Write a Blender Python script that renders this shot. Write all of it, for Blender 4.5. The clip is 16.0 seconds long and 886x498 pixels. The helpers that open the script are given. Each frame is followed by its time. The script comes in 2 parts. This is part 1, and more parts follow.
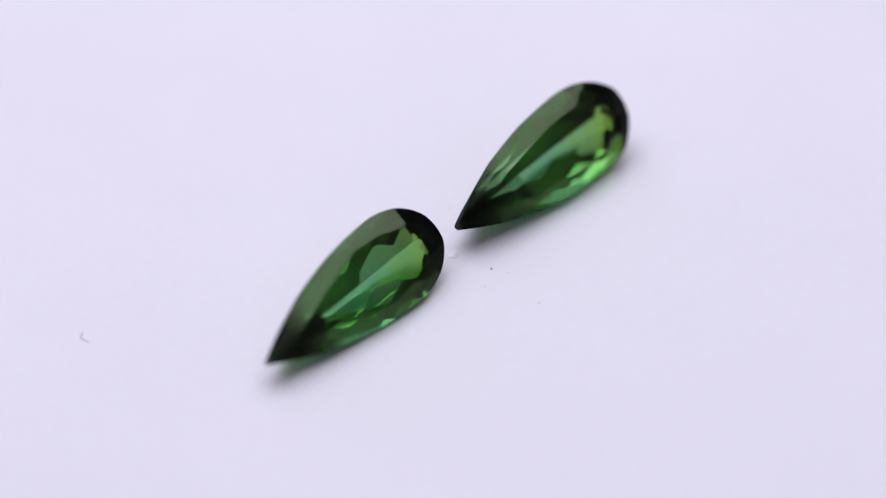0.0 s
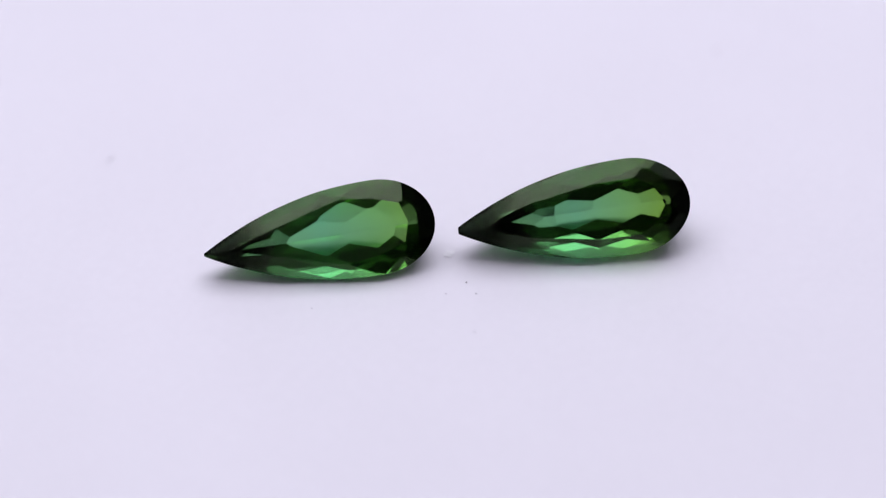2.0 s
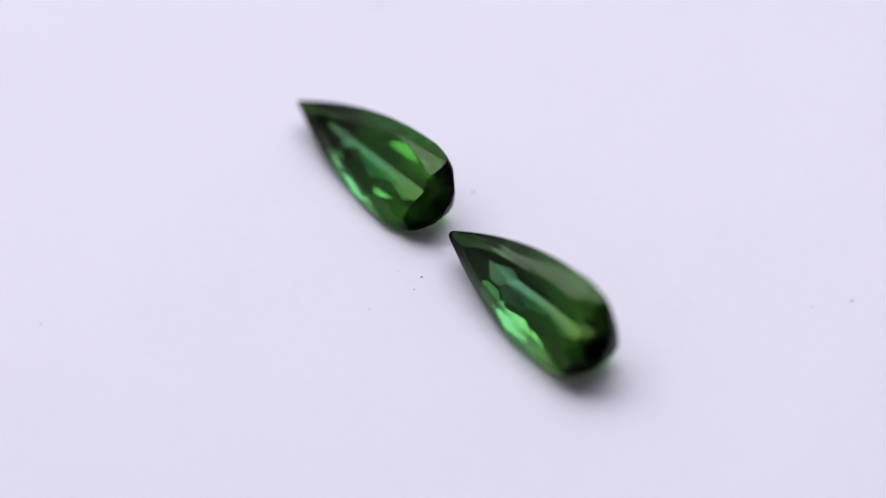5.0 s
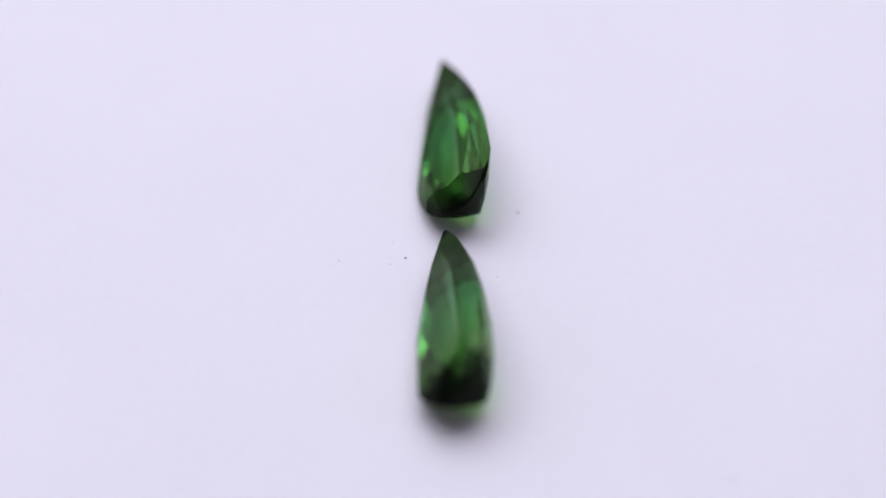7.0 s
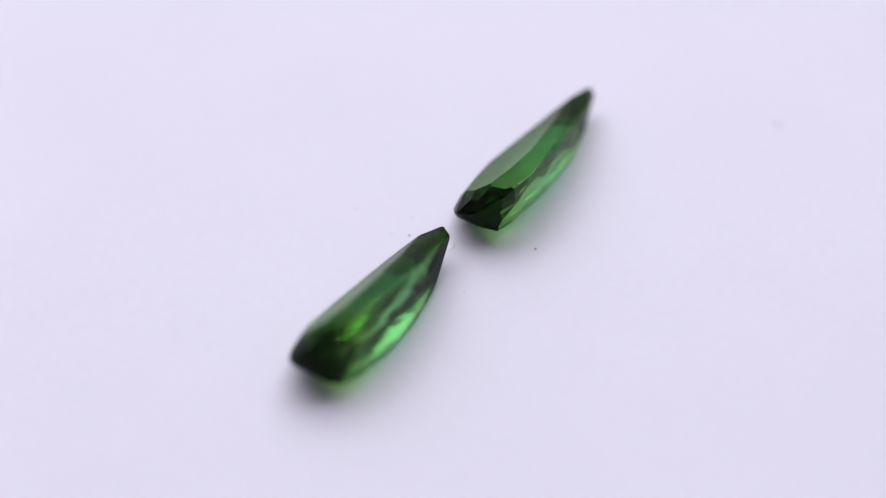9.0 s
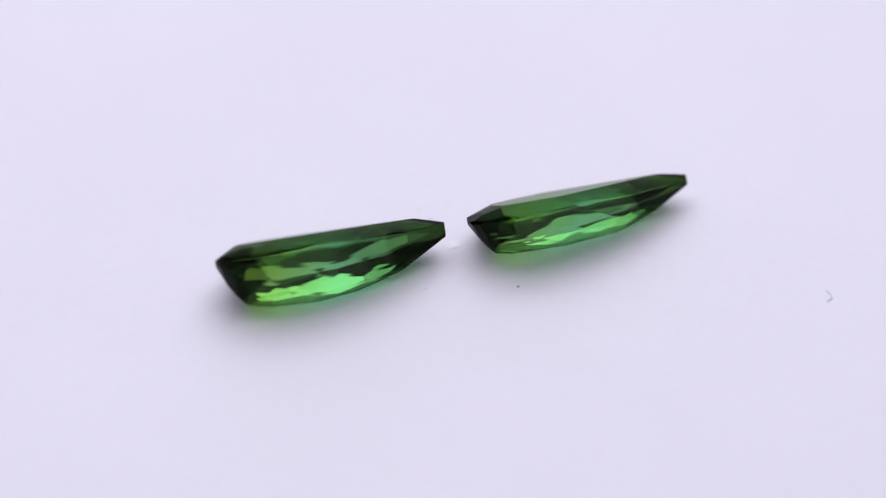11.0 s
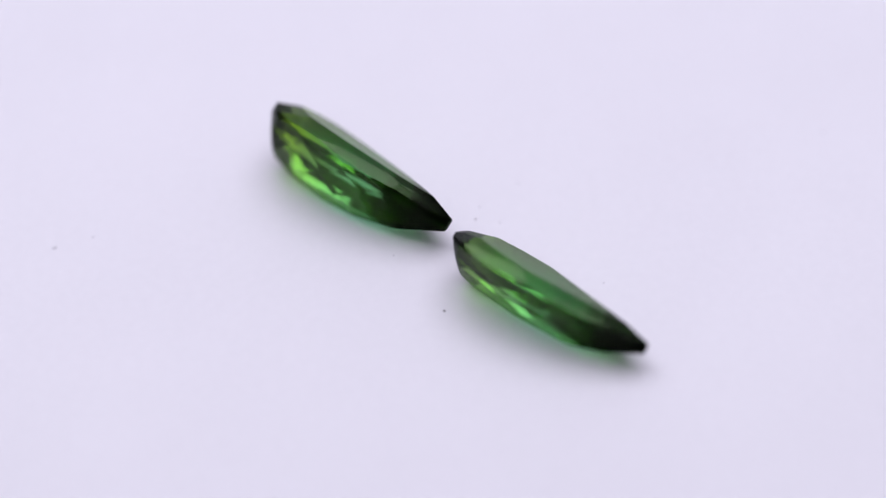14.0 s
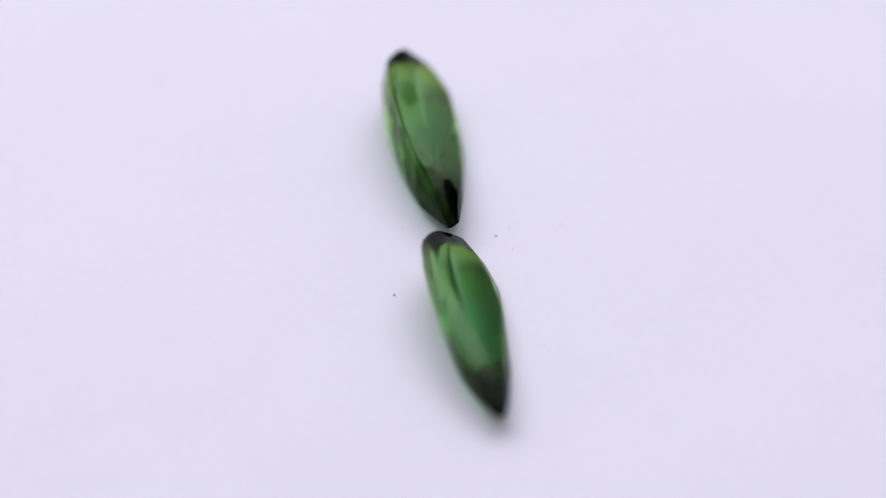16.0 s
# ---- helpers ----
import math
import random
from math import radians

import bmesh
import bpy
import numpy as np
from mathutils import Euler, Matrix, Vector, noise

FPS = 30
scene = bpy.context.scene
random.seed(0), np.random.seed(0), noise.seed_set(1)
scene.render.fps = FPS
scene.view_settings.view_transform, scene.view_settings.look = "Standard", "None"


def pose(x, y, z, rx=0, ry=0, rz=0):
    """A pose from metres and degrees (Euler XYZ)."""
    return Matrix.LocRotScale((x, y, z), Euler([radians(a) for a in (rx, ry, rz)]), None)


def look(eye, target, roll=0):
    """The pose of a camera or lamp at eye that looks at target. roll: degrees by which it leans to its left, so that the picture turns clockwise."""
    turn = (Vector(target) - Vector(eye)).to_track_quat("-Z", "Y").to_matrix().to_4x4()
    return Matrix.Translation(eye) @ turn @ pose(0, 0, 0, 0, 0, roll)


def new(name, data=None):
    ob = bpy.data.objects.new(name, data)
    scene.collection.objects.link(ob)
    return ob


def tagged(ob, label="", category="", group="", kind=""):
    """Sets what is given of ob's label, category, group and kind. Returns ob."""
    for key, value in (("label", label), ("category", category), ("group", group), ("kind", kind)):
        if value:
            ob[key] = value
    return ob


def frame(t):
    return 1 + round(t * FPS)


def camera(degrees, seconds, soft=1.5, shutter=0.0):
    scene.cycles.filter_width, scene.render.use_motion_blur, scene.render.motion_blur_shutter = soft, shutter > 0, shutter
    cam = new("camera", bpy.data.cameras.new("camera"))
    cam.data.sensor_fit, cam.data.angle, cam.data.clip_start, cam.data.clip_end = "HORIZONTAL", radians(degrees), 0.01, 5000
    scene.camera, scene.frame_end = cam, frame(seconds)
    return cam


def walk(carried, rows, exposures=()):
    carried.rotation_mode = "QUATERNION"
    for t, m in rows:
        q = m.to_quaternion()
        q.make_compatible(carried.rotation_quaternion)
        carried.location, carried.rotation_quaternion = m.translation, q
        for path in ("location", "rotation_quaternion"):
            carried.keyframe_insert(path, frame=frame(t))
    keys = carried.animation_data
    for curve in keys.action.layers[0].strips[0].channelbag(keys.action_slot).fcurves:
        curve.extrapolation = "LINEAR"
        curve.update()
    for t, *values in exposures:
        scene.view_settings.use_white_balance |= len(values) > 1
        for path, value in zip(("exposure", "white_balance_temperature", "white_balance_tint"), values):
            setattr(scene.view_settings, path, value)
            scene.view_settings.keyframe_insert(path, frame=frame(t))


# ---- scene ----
import itertools

# Camera: a macro lens on a stand, 0.2 m from the middle of a slowly turning platter.
cam = camera(16.12, 16.0, soft=1.2)
STAND = pose(0.0, -0.13815, 0.14462, 43.688, 1.442, -1.268)
walk(cam, [(0.0, STAND), (16.0, STAND)])
cam.data.dof.use_dof = True
cam.data.dof.focus_distance = 0.1985
cam.data.dof.aperture_fstop = 8.8

TURN = -18.923  # degrees a second, clockwise from above
TIMES = [i * 0.25 for i in range(65)]

# ---- light: one diffusing panel overhead, inside an unseen cloth booth added round the table ----
world = bpy.data.worlds.new("dim_room")
scene.world = world
world.use_nodes = True
world.node_tree.nodes["Background"].inputs[0].default_value = (0.75, 0.78, 0.9, 1)
world.node_tree.nodes["Background"].inputs[1].default_value = 0.05


def area_lamp(name, m, sx, sy, watts, colour):
    data = bpy.data.lights.new(name, "AREA")
    data.shape, data.size, data.size_y, data.energy, data.color = "RECTANGLE", sx, sy, watts, colour
    ob = new(name, data)
    ob.matrix_world = m
    return ob


area_lamp("ceiling_panel_lamp", look((-0.04, 0.225, 0.47), (-0.04, 0.15, 0.0)), 0.76, 0.43, 3.21, (0.875, 0.845, 1.0))


# ---- materials ----
def material(name):
    mat = bpy.data.materials.new(name)
    mat.use_nodes = True
    nt = mat.node_tree
    return mat, nt, nt.nodes["Principled BSDF"]


def node(nt, kind, **values):
    n = nt.nodes.new(kind)
    for key, value in values.items():
        n.inputs[key.replace("_", " ")].default_value = value
    return n


def ramp(nt, source, stops):
    r = nt.nodes.new("ShaderNodeValToRGB")
    while len(r.color_ramp.elements) < len(stops):
        r.color_ramp.elements.new(0.5)
    for e, (p, c) in zip(r.color_ramp.elements, stops):
        e.position, e.color = p, (*c, 1)
    nt.links.new(source, r.inputs[0])
    return r


def surface(name, low, high, coarse, fine, rough, bump=0.1, depth=0.0001):
    """A matt surface with stains at one scale and grain at another (waves a metre)."""
    mat, nt, bsdf = material(name)
    co = nt.nodes.new("ShaderNodeTexCoord")
    big, small = node(nt, "ShaderNodeTexNoise", Scale=coarse, Detail=4.0), node(nt, "ShaderNodeTexNoise", Scale=fine, Detail=3.0)
    mix = nt.nodes.new("ShaderNodeMath")
    mix.operation = "MULTIPLY_ADD"
    mix.inputs[1].default_value = 0.35
    for n in (big, small):
        nt.links.new(co.outputs["Object"], n.inputs["Vector"])
    nt.links.new(small.outputs["Fac"], mix.inputs[0])
    half = nt.nodes.new("ShaderNodeMath")
    half.operation = "MULTIPLY"
    half.inputs[1].default_value = 0.65
    nt.links.new(big.outputs["Fac"], half.inputs[0])
    nt.links.new(half.outputs[0], mix.inputs[2])
    nt.links.new(ramp(nt, mix.outputs[0], [(0.3, low), (0.7, high)]).outputs[0], bsdf.inputs["Base Color"])
    bsdf.inputs["Roughness"].default_value = rough
    b = node(nt, "ShaderNodeBump", Strength=bump, Distance=depth)
    nt.links.new(small.outputs["Fac"], b.inputs["Height"])
    nt.links.new(b.outputs[0], bsdf.inputs["Normal"])
    return mat


def tourmaline(name, length, depth, light, within, deep, keel, zone, flanks):
    """Green tourmaline: clear and strongly refracting. Light lost on the way through is put into the colour: palest in
    the thin keel, nearly black at the head and the tip.
    """
    mat, nt, bsdf = material(name)
    nt.nodes.remove(bsdf)
    co = nt.nodes.new("ShaderNodeTexCoord")
    xyz = nt.nodes.new("ShaderNodeSeparateXYZ")
    nt.links.new(co.outputs["Object"], xyz.inputs[0])
    along = nt.nodes.new("ShaderNodeMapRange")
    along.inputs["From Max"].default_value = length
    nt.links.new(xyz.outputs["X"], along.inputs["Value"])
    cloud = node(nt, "ShaderNodeTexNoise", Scale=350.0, Detail=2.0)
    nt.links.new(co.outputs["Object"], cloud.inputs["Vector"])
    wob = nt.nodes.new("ShaderNodeMath")
    wob.operation = "MULTIPLY_ADD"
    wob.inputs[1].default_value = 0.06
    nt.links.new(cloud.outputs["Fac"], wob.inputs[0])
    nt.links.new(along.outputs[0], wob.inputs[2])
    tint = ramp(nt, wob.outputs[0], [(0.10, light[0]), (0.55, light[1]), (0.90, light[2])])
    # light lost along the crystal's axis, put into the colour: facets that face along it are dark, and so is the tip
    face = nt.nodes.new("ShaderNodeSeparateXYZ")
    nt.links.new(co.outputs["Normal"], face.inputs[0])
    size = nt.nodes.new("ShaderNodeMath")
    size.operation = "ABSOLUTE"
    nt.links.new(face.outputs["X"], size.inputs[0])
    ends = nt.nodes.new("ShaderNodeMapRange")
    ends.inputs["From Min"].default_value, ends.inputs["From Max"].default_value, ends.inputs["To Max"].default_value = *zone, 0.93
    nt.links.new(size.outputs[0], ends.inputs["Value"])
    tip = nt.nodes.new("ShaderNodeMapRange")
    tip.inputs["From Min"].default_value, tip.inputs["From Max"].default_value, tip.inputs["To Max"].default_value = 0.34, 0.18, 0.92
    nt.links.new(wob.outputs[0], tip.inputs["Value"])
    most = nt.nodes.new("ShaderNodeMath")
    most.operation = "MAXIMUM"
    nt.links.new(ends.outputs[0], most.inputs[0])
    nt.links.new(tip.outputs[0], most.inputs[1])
    # seen across the crystal one flank is bluer, the other yellower
    flank = nt.nodes.new("ShaderNodeMapRange")
    flank.inputs["From Min"].default_value, flank.inputs["From Max"].default_value = -0.55, 0.55
    nt.links.new(face.outputs["Y"], flank.inputs["Value"])
    cast = ramp(nt, flank.outputs[0], [(0.0, flanks[0]), (0.5, (1.0, 1.0, 1.0)), (1.0, flanks[1])])
    hue = nt.nodes.new("ShaderNodeMix")
    hue.data_type, hue.blend_type = "RGBA", "MULTIPLY"
    hue.inputs["Factor"].default_value = 1.0
    nt.links.new(tint.outputs[0], hue.inputs["A"])
    nt.links.new(cast.outputs[0], hue.inputs["B"])
    # paler towards the keel: the short way of the light there, put into the colour
    low = nt.nodes.new("ShaderNodeMapRange")
    low.inputs["From Min"].default_value, low.inputs["From Max"].default_value = -0.25 * depth, -depth
    nt.links.new(xyz.outputs["Z"], low.inputs["Value"])
    pale = nt.nodes.new("ShaderNodeMix")
    pale.data_type = "RGBA"
    nt.links.new(low.outputs[0], pale.inputs["Factor"])
    nt.links.new(hue.outputs["Result"], pale.inputs["A"])
    pale.inputs["B"].default_value = (*keel, 1)
    # head facets, and slightly the tip's downward ones, coloured dark for light lost inside
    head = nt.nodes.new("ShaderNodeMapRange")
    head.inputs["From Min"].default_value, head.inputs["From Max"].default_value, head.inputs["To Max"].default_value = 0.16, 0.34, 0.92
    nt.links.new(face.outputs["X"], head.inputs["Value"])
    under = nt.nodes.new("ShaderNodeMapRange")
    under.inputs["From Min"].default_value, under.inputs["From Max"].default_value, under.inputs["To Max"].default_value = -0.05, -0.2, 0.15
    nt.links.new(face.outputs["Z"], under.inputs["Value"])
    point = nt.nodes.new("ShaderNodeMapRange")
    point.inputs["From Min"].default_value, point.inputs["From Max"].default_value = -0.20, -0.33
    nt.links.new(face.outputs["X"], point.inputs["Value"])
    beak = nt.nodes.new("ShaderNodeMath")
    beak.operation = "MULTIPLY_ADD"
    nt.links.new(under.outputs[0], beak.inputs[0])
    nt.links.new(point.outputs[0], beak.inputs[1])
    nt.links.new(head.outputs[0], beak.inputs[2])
    end_dark = nt.nodes.new("ShaderNodeMix")
    end_dark.data_type = "RGBA"
    nt.links.new(beak.outputs[0], end_dark.inputs["Factor"])
    nt.links.new(pale.outputs["Result"], end_dark.inputs["A"])
    end_dark.inputs["B"].default_value = (*deep, 1)
    # light that enters or leaves is tinted; end facets mirror nearly black, coloured for light lost along the crystal
    body = node(nt, "ShaderNodeBsdfRefraction", Roughness=0.0, IOR=1.63)
    nt.links.new(end_dark.outputs["Result"], body.inputs["Color"])
    shine = node(nt, "ShaderNodeBsdfGlossy", Roughness=0.0)
    inner = nt.nodes.new("ShaderNodeMix")
    inner.data_type = "RGBA"
    inner.inputs["A"].default_value, inner.inputs["B"].default_value = (*within, 1), (*deep, 1)
    nt.links.new(most.outputs[0], inner.inputs["Factor"])
    nt.links.new(inner.outputs["Result"], shine.inputs["Color"])
    fres = node(nt, "ShaderNodeFresnel", IOR=1.63)
    mix = nt.nodes.new("ShaderNodeMixShader")
    nt.links.new(fres.outputs[0], mix.inputs[0])
    nt.links.new(body.outputs[0], mix.inputs[1])
    nt.links.new(shine.outputs[0], mix.inputs[2])
    # the polish, colourless at a glancing angle
    polish = node(nt, "ShaderNodeBsdfGlossy", Roughness=0.03)
    graze = node(nt, "ShaderNodeLayerWeight", Blend=0.5)
    power = nt.nodes.new("ShaderNodeMath")
    power.operation = "POWER"
    power.inputs[1].default_value = 5.0
    nt.links.new(graze.outputs["Facing"], power.inputs[0])
    amount = nt.nodes.new("ShaderNodeMath")
    amount.operation = "MULTIPLY"
    amount.inputs[1].default_value = 0.25
    nt.links.new(power.outputs[0], amount.inputs[0])
    top = nt.nodes.new("ShaderNodeMixShader")
    nt.links.new(amount.outputs[0], top.inputs[0])
    nt.links.new(mix.outputs[0], top.inputs[1])
    nt.links.new(polish.outputs[0], top.inputs[2])
    nt.links.new(top.outputs[0], nt.nodes["Material Output"].inputs[0])
    return mat


WHITE_PLATE = surface("white_acrylic", (0.79, 0.78, 0.81), (0.83, 0.82, 0.85), 60, 1500, 0.45, 0.05, 0.00002)
WHITE_CLOTH = surface("white_cloth", (0.72, 0.72, 0.73), (0.80, 0.80, 0.81), 8, 900, 0.9)
GREY_CLOTH = surface("grey_cloth", (0.36, 0.36, 0.365), (0.43, 0.43, 0.435), 8, 900, 0.95)
CHARCOAL_CLOTH = surface("charcoal_cloth", (0.05, 0.05, 0.052), (0.08, 0.08, 0.082), 8, 900, 0.95)
TABLE_TOP = surface("pale_laminate", (0.62, 0.61, 0.60), (0.7, 0.69, 0.68), 12, 700, 0.4)
BASE_PLASTIC = surface("grey_plastic", (0.1, 0.1, 0.1), (0.13, 0.13, 0.13), 40, 2500, 0.5)
DUST_DARK = surface("dark_grit", (0.38, 0.36, 0.38), (0.52, 0.49, 0.51), 3000, 20000, 0.8)
DUST_PALE = surface("pale_lint", (0.58, 0.56, 0.60), (0.68, 0.66, 0.69), 3000, 20000, 0.9)
LINT_FAINT = surface("faint_lint", (0.58, 0.57, 0.60), (0.70, 0.69, 0.72), 3000, 20000, 0.9)
SMEAR = surface("clear_smear", (0.86, 0.86, 0.87), (0.9, 0.9, 0.91), 3000, 20000, 0.25)
GREENS_A = ((0.42, 0.65, 0.28), (0.37, 0.69, 0.45), (0.43, 0.64, 0.20))
GREENS_B = ((0.41, 0.65, 0.30), (0.38, 0.69, 0.45), (0.45, 0.62, 0.14))
WITHIN = (0.48, 0.62, 0.37)
DEEP = (0.05, 0.065, 0.045)
KEEL = (0.50, 0.74, 0.60)


# ---- building helpers ----
def mesh_object(name, verts, faces, mat, parent=None, smooth=False):
    me = bpy.data.meshes.new(name)
    me.from_pydata([tuple(v) for v in verts], [], faces)
    me.materials.append(mat)
    me.update()
    if smooth:
        me.polygons.foreach_set("use_smooth", [True] * len(me.polygons))
    ob = new(name, me)
    ob.parent = parent
    return ob


def part(name, bm, mat, parent=None, label=""):
    me = bpy.data.meshes.new(name)
    bm.to_mesh(me)
    bm.free()
    me.materials.append(mat)
    ob = new(name, me)
    ob.parent = parent
    return tagged(ob, label)


def slab(x0, x1, y0, y1, z0, z1, bevel=0.0):
    bm = bmesh.new()
    bmesh.ops.create_cube(bm, size=1)
    for v in bm.verts:
        v.co = Vector((x0 if v.co.x < 0 else x1, y0 if v.co.y < 0 else y1, z0 if v.co.z < 0 else z1))
    if bevel:
        bmesh.ops.bevel(bm, geom=bm.edges[:], offset=bevel, segments=2, affect="EDGES")
    return bm


def turned(profile, n=128):
    """A solid of revolution about z from (radius, height) pairs that begin and end on the axis."""
    bm = bmesh.new()
    rings = []
    for r, z in profile:
        if r == 0:
            rings.append([bm.verts.new((0, 0, z))])
        else:
            rings.append([bm.verts.new((r * math.cos(math.tau * k / n), r * math.sin(math.tau * k / n), z)) for k in range(n)])
    for a, b in zip(rings, rings[1:]):
        for k in range(n):
            q = (k + 1) % n
            loop = [a[k % len(a)], a[q % len(a)], b[q % len(b)], b[k % len(b)]]
            bm.faces.new(list(dict.fromkeys(loop)))
    bmesh.ops.recalc_face_normals(bm, faces=bm.faces[:])
    return bm


# ---- the table, and unseen cloth walls and roof added to shape its light ----
TABLE_Z = -0.03
tagged(part("tabletop", slab(-0.55, 0.55, -0.6, 0.55, TABLE_Z - 0.03, TABLE_Z, 0.003), TABLE_TOP), "pale laminate tabletop under the turntable", "tabletop", kind="structure")
tagged(part("wall_west", slab(-0.44, -0.43, -0.5, 0.45, TABLE_Z, 0.56), GREY_CLOTH), "unseen grey cloth wall, added at the side to shape the light", "wall", kind="structure")
tagged(part("wall_east", slab(0.43, 0.44, -0.5, 0.45, TABLE_Z, 0.56), GREY_CLOTH), "unseen grey cloth wall, added at the side to shape the light", "wall", kind="structure")
tagged(part("wall_north", slab(-0.44, 0.44, 0.452, 0.462, TABLE_Z, 0.56), WHITE_CLOTH), "unseen white cloth wall, added at the back to reflect light", "wall", kind="structure")
# unseen dark front, added so that some facets turn black
tagged(part("wall_south", slab(-0.44, 0.44, -0.512, -0.502, TABLE_Z, 0.56), CHARCOAL_CLOTH), "unseen charcoal cloth wall, added at the front for dark reflections", "wall", kind="structure")
tagged(part("ceiling", slab(-0.46, 0.46, -0.53, 0.48, 0.562, 0.572), WHITE_CLOTH), "unseen white cloth roof, added overhead to reflect light", "ceiling", kind="structure")

# ---- the turntable ----
turntable = new("turntable")
turntable.location = (0, 0, TABLE_Z)
tagged(turntable, "round turntable with a plain white glossy platter", "turntable")
part("base", turned([(0, 0), (0.085, 0), (0.088, 0.003), (0.088, 0.014), (0.085, 0.017), (0, 0.017)]), BASE_PLASTIC, turntable, "grey plastic base")
platter = part("platter", turned([(0, 0.0175), (0.118, 0.0175), (0.12, 0.0195), (0.12, 0.028), (0.1185, 0.0296), (0.116, 0.03), (0.05, 0.03), (0, 0.03)]), WHITE_PLATE, turntable, "white acrylic platter")


# ---- the gems: convex solids cut by facet planes ----
def cut_solid(planes, size):
    """The faces of the convex body inside all half-spaces n.p <= d, by cutting a block plane after plane."""
    s = size
    c = [Vector((x, y, z)) for x in (-s, s) for y in (-s, s) for z in (-s, s)]
    faces = [[c[i] for i in f] for f in ((0, 1, 3, 2), (4, 6, 7, 5), (0, 4, 5, 1), (2, 3, 7, 6), (0, 2, 6, 4), (1, 5, 7, 3))]
    for n, d in planes:
        kept, rim = [], []
        for f in faces:
            out = []
            for p, q in zip(f, f[1:] + f[:1]):
                a, b = n.dot(p) - d, n.dot(q) - d
                if a <= 0:
                    out.append(p)
                if (a < 0 < b) or (b < 0 < a):
                    hit = p.lerp(q, a / (a - b))
                    out.append(hit)
                    rim.append(hit)
                elif a == 0:
                    rim.append(p)
            if len(out) > 2:
                kept.append(out)
        if len(rim) > 2:
            mid = sum(rim, Vector()) / len(rim)
            u = n.orthogonal().normalized()
            v = n.cross(u)
            rim.sort(key=lambda p: math.atan2((p - mid).dot(v), (p - mid).dot(u)))
            kept.append(rim)
        faces = kept
    verts, index, polys = [], {}, []
    for f in faces:
        ids = []
        for p in f:
            key = (round(p.x * 2000), round(p.y * 2000), round(p.z * 2000))
            if key not in index:
                index[key] = len(verts)
                verts.append(p)
            if not ids or ids[-1] != index[key]:
                ids.append(index[key])
        if len(ids) > 1 and ids[0] == ids[-1]:
            ids.pop()
        if len(set(ids)) == len(ids) and len(ids) > 2:
            polys.append(ids)
    return verts, polys


def pear_planes(L, W, head, power, crown, depth, table, girdle, k0, k1, bulge, blunt, cut):
    """Facet planes of a pear cut, in millimetres: tip at the origin, head at x = L, table up."""
    xc = L * (1 - head)
    turn = cut["flank_share"]  # the share of the girdle's facets along the straight flanks

    def outline(u):
        """A point on the girdle; u runs from the tip (0) by one side to the head (0.5) and back."""
        s, side = (u, 1) if u <= 0.5 else (1 - u, -1)
        s *= 2
        if s < turn:
            x = xc * s / turn
            y = W / 2 * (1 - ((xc - x) / xc) ** power)
        else:
            a = (s - turn) / (1 - turn) * math.pi / 2
            x, y = xc + L * head * math.sin(a), W / 2 * math.cos(a)
        return Vector((x, side * y, 0))

    def pavilion(u, r):
        p = outline(u)
        k = Vector((min(max(p.x, k0 * L), k1 * L), 0, 0))
        m = (k.x / L - (k0 + k1) / 2) / ((k1 - k0) / 2)
        deep = depth * (1 - 0.12 * m * m)
        q = k + (p - k) * r
        q.z = -girdle / 2 - deep * (1 - (1 - bulge) * r - bulge * r * r)
        return q

    cx = 0.55 * L

    def upper(u, s):
        p = outline(u)
        q = Vector((cx + (p.x - cx) * (1 - s * (0.88 - table)), p.y * (1 - s * (1 - table)), 0))
        q.z = girdle / 2 + crown * s * (1 + cut["crown_bow"] * (1 - s))
        return q

    def tangent(fn, u, r, inside, lean=0.0, skew=0.0):
        e = 0.002
        p = fn(u, r)
        n = (fn((u + e) % 1, r) - fn((u - e) % 1, r)).cross(fn(u, r + 0.01) - fn(u, r - 0.01)).normalized()
        if n.dot(p - inside) < 0:
            n = -n
        if lean:
            n = Matrix.Rotation(radians(lean), 3, n.cross(Vector((0, 0, 1))).normalized()) @ n
        n = Matrix.Rotation(radians(skew), 3, "Z") @ n
        return n, n.dot(p)

    inside = Vector((cx, 0, -0.2))
    planes = [(Vector((0, 0, 1)), girdle / 2 + crown)]
    for i in range(56):
        u = (i + 0.5) / 56
        planes.append(tangent(lambda a, b: outline(a) + Vector((0, 0, b)), u, 0.0, Vector((cx, 0, 0))))
    # rows of lozenges, each row set half a step on from the one before, alike on both flanks
    rows = cut["count"]
    for fn, heights, leans, skews in ((upper, cut["crown_heights"], (0, 0), cut["crown_skews"]), (pavilion, cut["heights"], cut["leans"], cut["skews"])):
        for i, (k, r) in itertools.product(range(rows), enumerate(heights)):
            u = (i + (0.5 if k % 2 else 1.0)) / rows
            if 0.01 < u < 0.99:
                planes.append(tangent(fn, u, r, inside, leans[k], skews[k] * min(1.0, 8 * min(u, 1 - u) - 0.7) * (1 if (i + k) % 2 else -1)))
    planes.append((Vector((-1, 0, 0)), -blunt))
    return planes


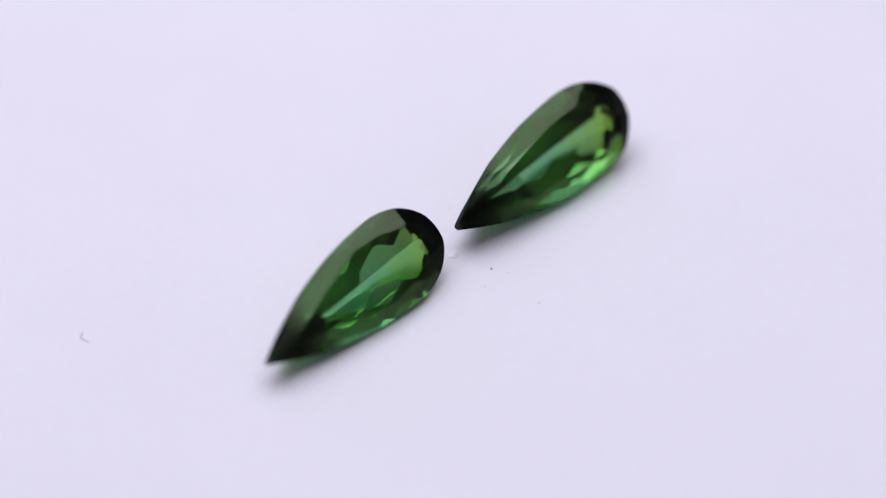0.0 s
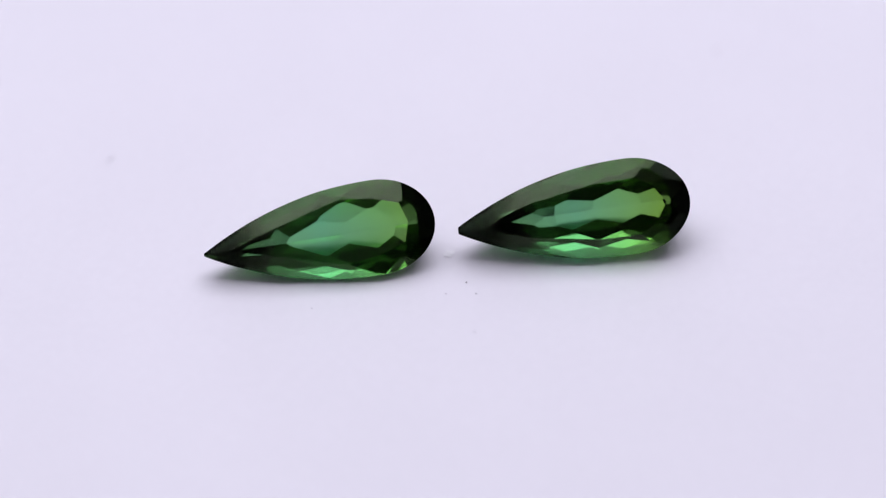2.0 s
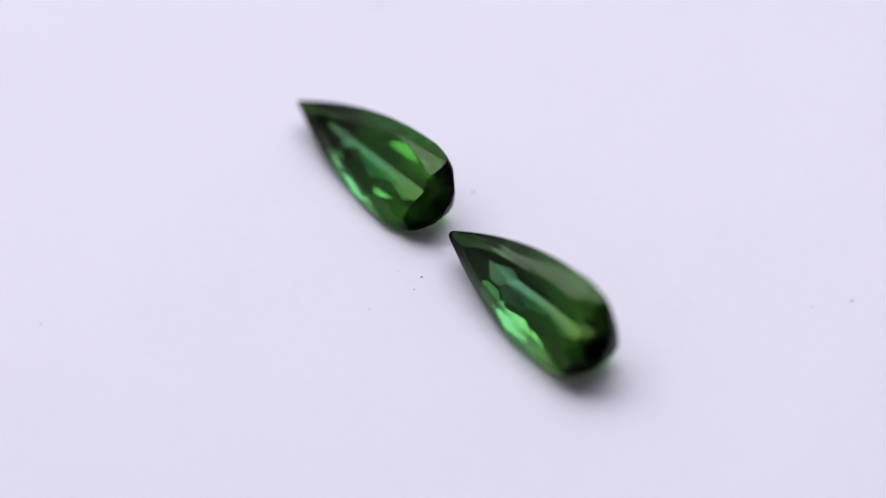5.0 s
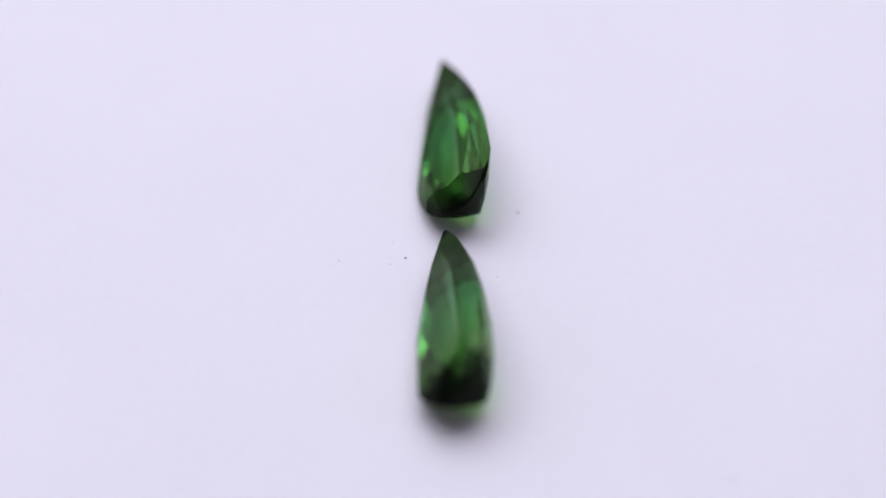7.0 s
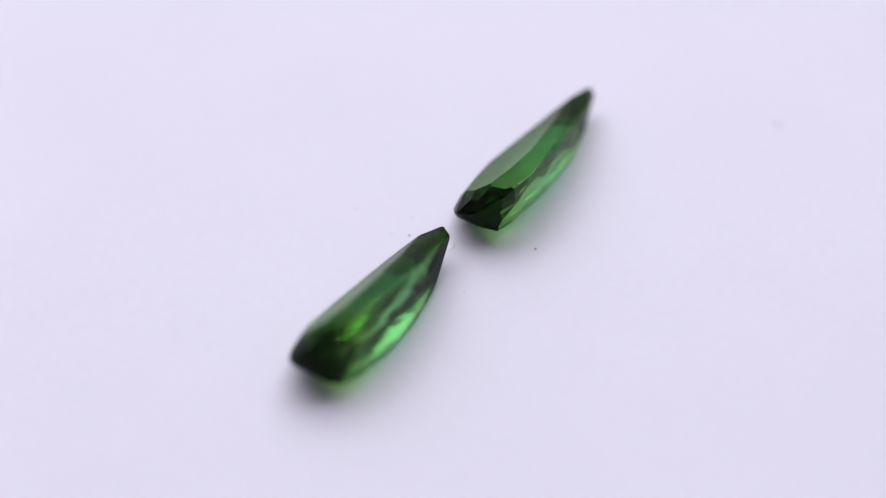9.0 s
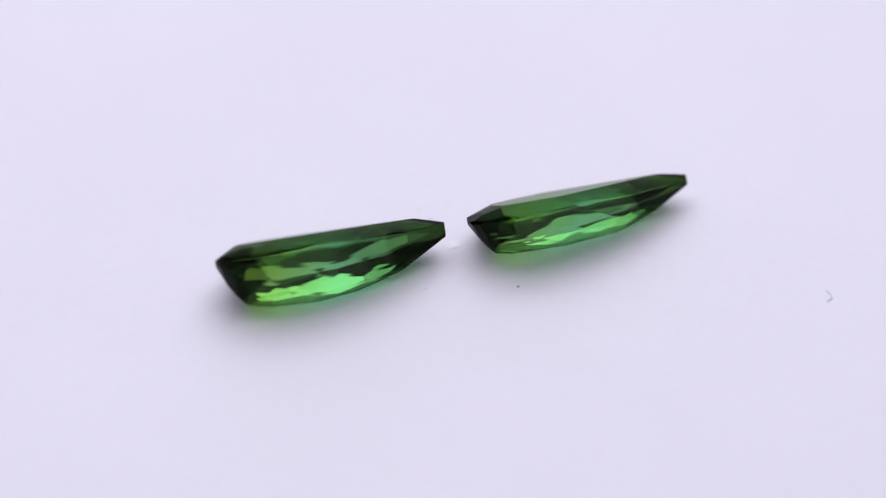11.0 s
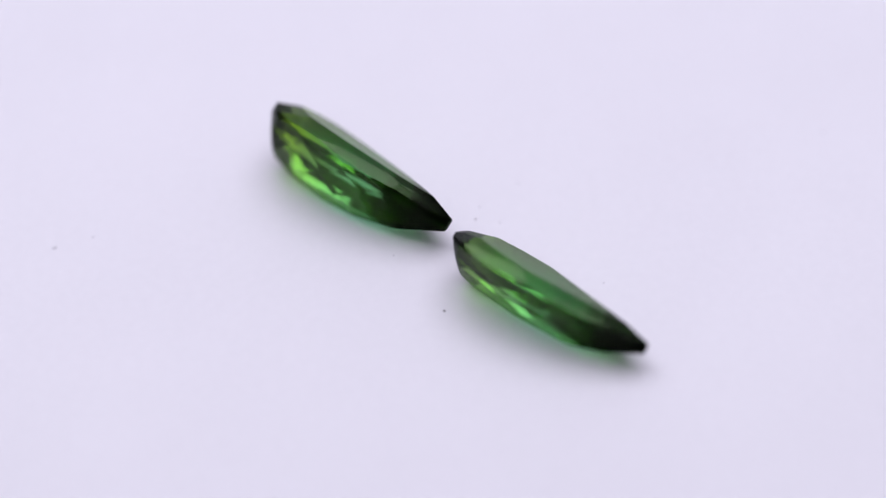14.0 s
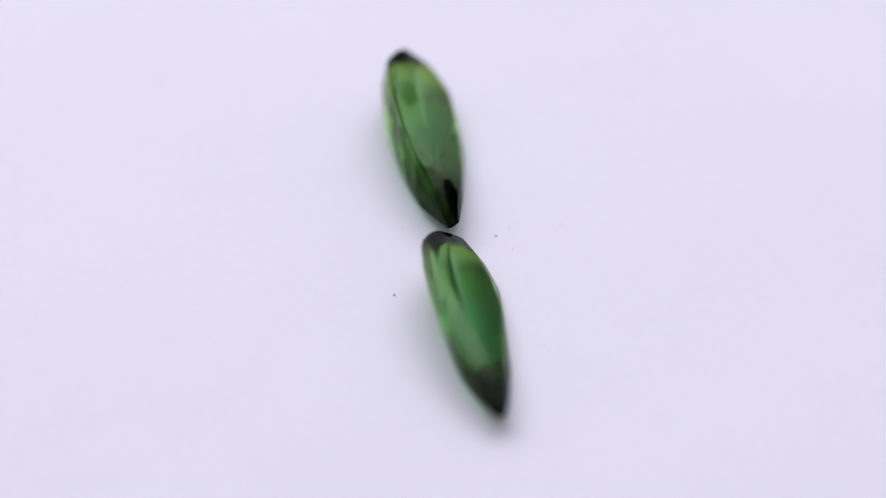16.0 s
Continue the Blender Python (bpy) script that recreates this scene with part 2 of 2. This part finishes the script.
def gemstone(planes, mat, rest, label):
    """A cut stone whose lowest point touches the platter at the pose rest: table, crown, girdle and pavilion. Returns it and its pose at the start."""
    verts, polys = cut_solid(planes, 40)
    verts = [v * 0.001 for v in verts]
    low = min((rest @ v).z for v in verts)
    rest = Matrix.Translation((0, 0, 0.00001 - low)) @ rest
    gem = new("pear_cut_gem")
    gem.empty_display_size = 0.004
    gem.matrix_world = rest
    tagged(gem, label, "gemstone", "pair of green gemstones")
    zones = {"table": [], "crown": [], "girdle": [], "pavilion": []}
    for p in polys:
        n = Vector()
        for i, k in zip(p, p[1:] + p[:1]):
            n += verts[i].cross(verts[k])
        z = n.normalized().z
        zones["table" if z > 0.999 else "girdle" if abs(z) < 0.04 else "crown" if z > 0 else "pavilion"].append(p)
    for name, faces in zones.items():
        used = sorted({i for f in faces for i in f})
        place = {i: k for k, i in enumerate(used)}
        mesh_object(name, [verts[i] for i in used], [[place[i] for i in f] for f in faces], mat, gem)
    return gem, rest


# How each stone was cut: facets round the girdle, the share of them along the flanks, the pavilion's rows from girdle to keel,
# and the lean and the skew, by turns to one side and the other, of each row in degrees.
CUT_A = dict(count=12, flank_share=0.60, crown_bow=0.6, crown_heights=(0.18, 0.62), heights=(0.87, 0.64, 0.44, 0.22), leans=(0.3, 0.6, -0.5, -0.3), skews=(0.0, 0.8, -0.8, 0.0), crown_skews=(7.0, 8.0))
CUT_B = dict(count=12, flank_share=0.618, crown_bow=0.65, crown_heights=(0.18, 0.62), heights=(0.92, 0.66, 0.40, 0.14), leans=(0.0, 0.0, 0.0, 0.0), skews=(0.0, 0.8, -0.8, 0.0), crown_skews=(-7.0, -8.0))

moving = []
moving.append(gemstone(
    pear_planes(14.902, 6.058, 0.251, 2.114, 0.690, 2.531, 0.590, 0.10, 0.315, 0.902, 0.42, 0.15, CUT_A),
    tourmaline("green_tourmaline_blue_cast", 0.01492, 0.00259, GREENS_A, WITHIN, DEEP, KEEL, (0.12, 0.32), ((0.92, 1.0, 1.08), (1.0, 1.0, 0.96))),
    pose(-0.011670, -0.010777, 0.001626, 40.50, -3.86, 44.33),
    "dark green faceted pear-shaped gemstone, head towards the other stone"))
moving.append(gemstone(
    pear_planes(15.162, 6.118, 0.255, 2.125, 0.790, 3.223, 0.587, 0.20, 0.389, 0.892, 0.55, 0.35, CUT_B),
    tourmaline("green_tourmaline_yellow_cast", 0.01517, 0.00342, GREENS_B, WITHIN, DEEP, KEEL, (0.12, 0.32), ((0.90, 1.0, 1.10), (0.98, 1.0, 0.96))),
    pose(0.000199, -0.000121, 0.001811, 46.95, -4.68, 41.99),
    "bright green faceted pear-shaped gemstone, blunt tip towards the other stone"))


# ---- dust on the platter ----
def speck(name, x, y, size, flat, mat, label, category, seed):
    """A crumb of uneven outline, lying on the platter at (x, y) in millimetres."""
    rng = random.Random(seed)
    bm = bmesh.new()
    bmesh.ops.create_icosphere(bm, subdivisions=2, radius=1)
    stretch = rng.uniform(0.6, 1.0)
    for v in bm.verts:
        k = 0.75 + 0.5 * noise.noise(v.co * 1.7 + Vector((seed * 3.1, 0, 0)))
        v.co = Vector((v.co.x * k, v.co.y * k * stretch, max(v.co.z, -0.4) * k * flat)) * size * 0.0005
    low = min(v.co.z for v in bm.verts)
    ob = tagged(part(name, bm, mat), label, category)
    rest = pose(x * 0.001, y * 0.001, -low, 0, 0, rng.uniform(0, 360))
    ob.matrix_world = rest
    moving.append((ob, rest))


def bent_fibre(x, y, way, radius, turned_by):
    """A short bent fibre lying on the platter at (x, y), along a way in millimetres."""
    bm = bmesh.new()
    rings = []
    for k, (a, b) in enumerate(way):
        thin = radius * (0.5 if k in (0, len(way) - 1) else 1.0)
        rings.append([bm.verts.new(Vector((a + 0.5 * thin * math.cos(t), b + thin * math.cos(t), radius + thin * math.sin(t))) * 0.001) for t in (math.tau * n / 6 for n in range(6))])
    for p, q in zip(rings, rings[1:]):
        for n in range(6):
            bm.faces.new((p[n], p[(n + 1) % 6], q[(n + 1) % 6], q[n]))
    bm.faces.new(rings[0][::-1])
    bm.faces.new(rings[-1])
    bmesh.ops.recalc_face_normals(bm, faces=bm.faces[:])
    ob = tagged(part("lint_fibre", bm, LINT_FAINT), "short bent pale grey fibre on the white platter", "lint")
    rest = pose(x * 0.001, y * 0.001, 0, 0, 0, turned_by)
    ob.matrix_world = rest
    moving.append((ob, rest))


GRIT, LINT = "tiny dark speck of grit on the white platter", "pale fleck of lint on the white platter"
speck("dust_speck", 2.45, -1.80, 0.22, 0.6, DUST_DARK, GRIT, "speck", 1)
speck("dust_speck", -5.22, 1.09, 0.24, 0.5, DUST_DARK, GRIT, "speck", 2)
speck("dust_speck", 3.52, -2.20, 0.17, 0.5, DUST_PALE, GRIT, "speck", 4)
bent_fibre(-23.30, -6.55, ((-0.45, 0.02), (-0.2, -0.08), (0.0, -0.1), (0.15, 0.08), (0.36, 0.5)), 0.035, 264.9)
speck("lint", 3.55, 25.3, 0.45, 0.05, LINT_FAINT, LINT, "lint", 5)
speck("lint", 4.20, 22.8, 0.25, 0.1, LINT_FAINT, LINT, "lint", 6)
speck("lint", 7.31, -25.47, 0.28, 0.1, LINT_FAINT, LINT, "lint", 7)
speck("lint", -4.19, -9.18, 0.2, 0.2, DUST_PALE, LINT, "lint", 8)
speck("lint", 5.37, -4.89, 0.2, 0.2, DUST_PALE, LINT, "lint", 9)
speck("lint", -0.04, 3.76, 0.18, 0.2, DUST_PALE, LINT, "lint", 10)
speck("lint", 1.98, -3.32, 0.18, 0.2, DUST_PALE, LINT, "lint", 11)
speck("smear", 0.06, -0.42, 1.0, 0.10, SMEAR, "small clear smear of glue on the white platter", "smear", 12)


def motions():
    """All that lies on the platter turns with it."""
    for ob, rest in moving:
        walk(ob, [(t, pose(0, 0, 0, 0, 0, TURN * t) @ rest) for t in TIMES])
    walk(platter, [(t, pose(0, 0, 0, 0, 0, TURN * t)) for t in TIMES])


motions()
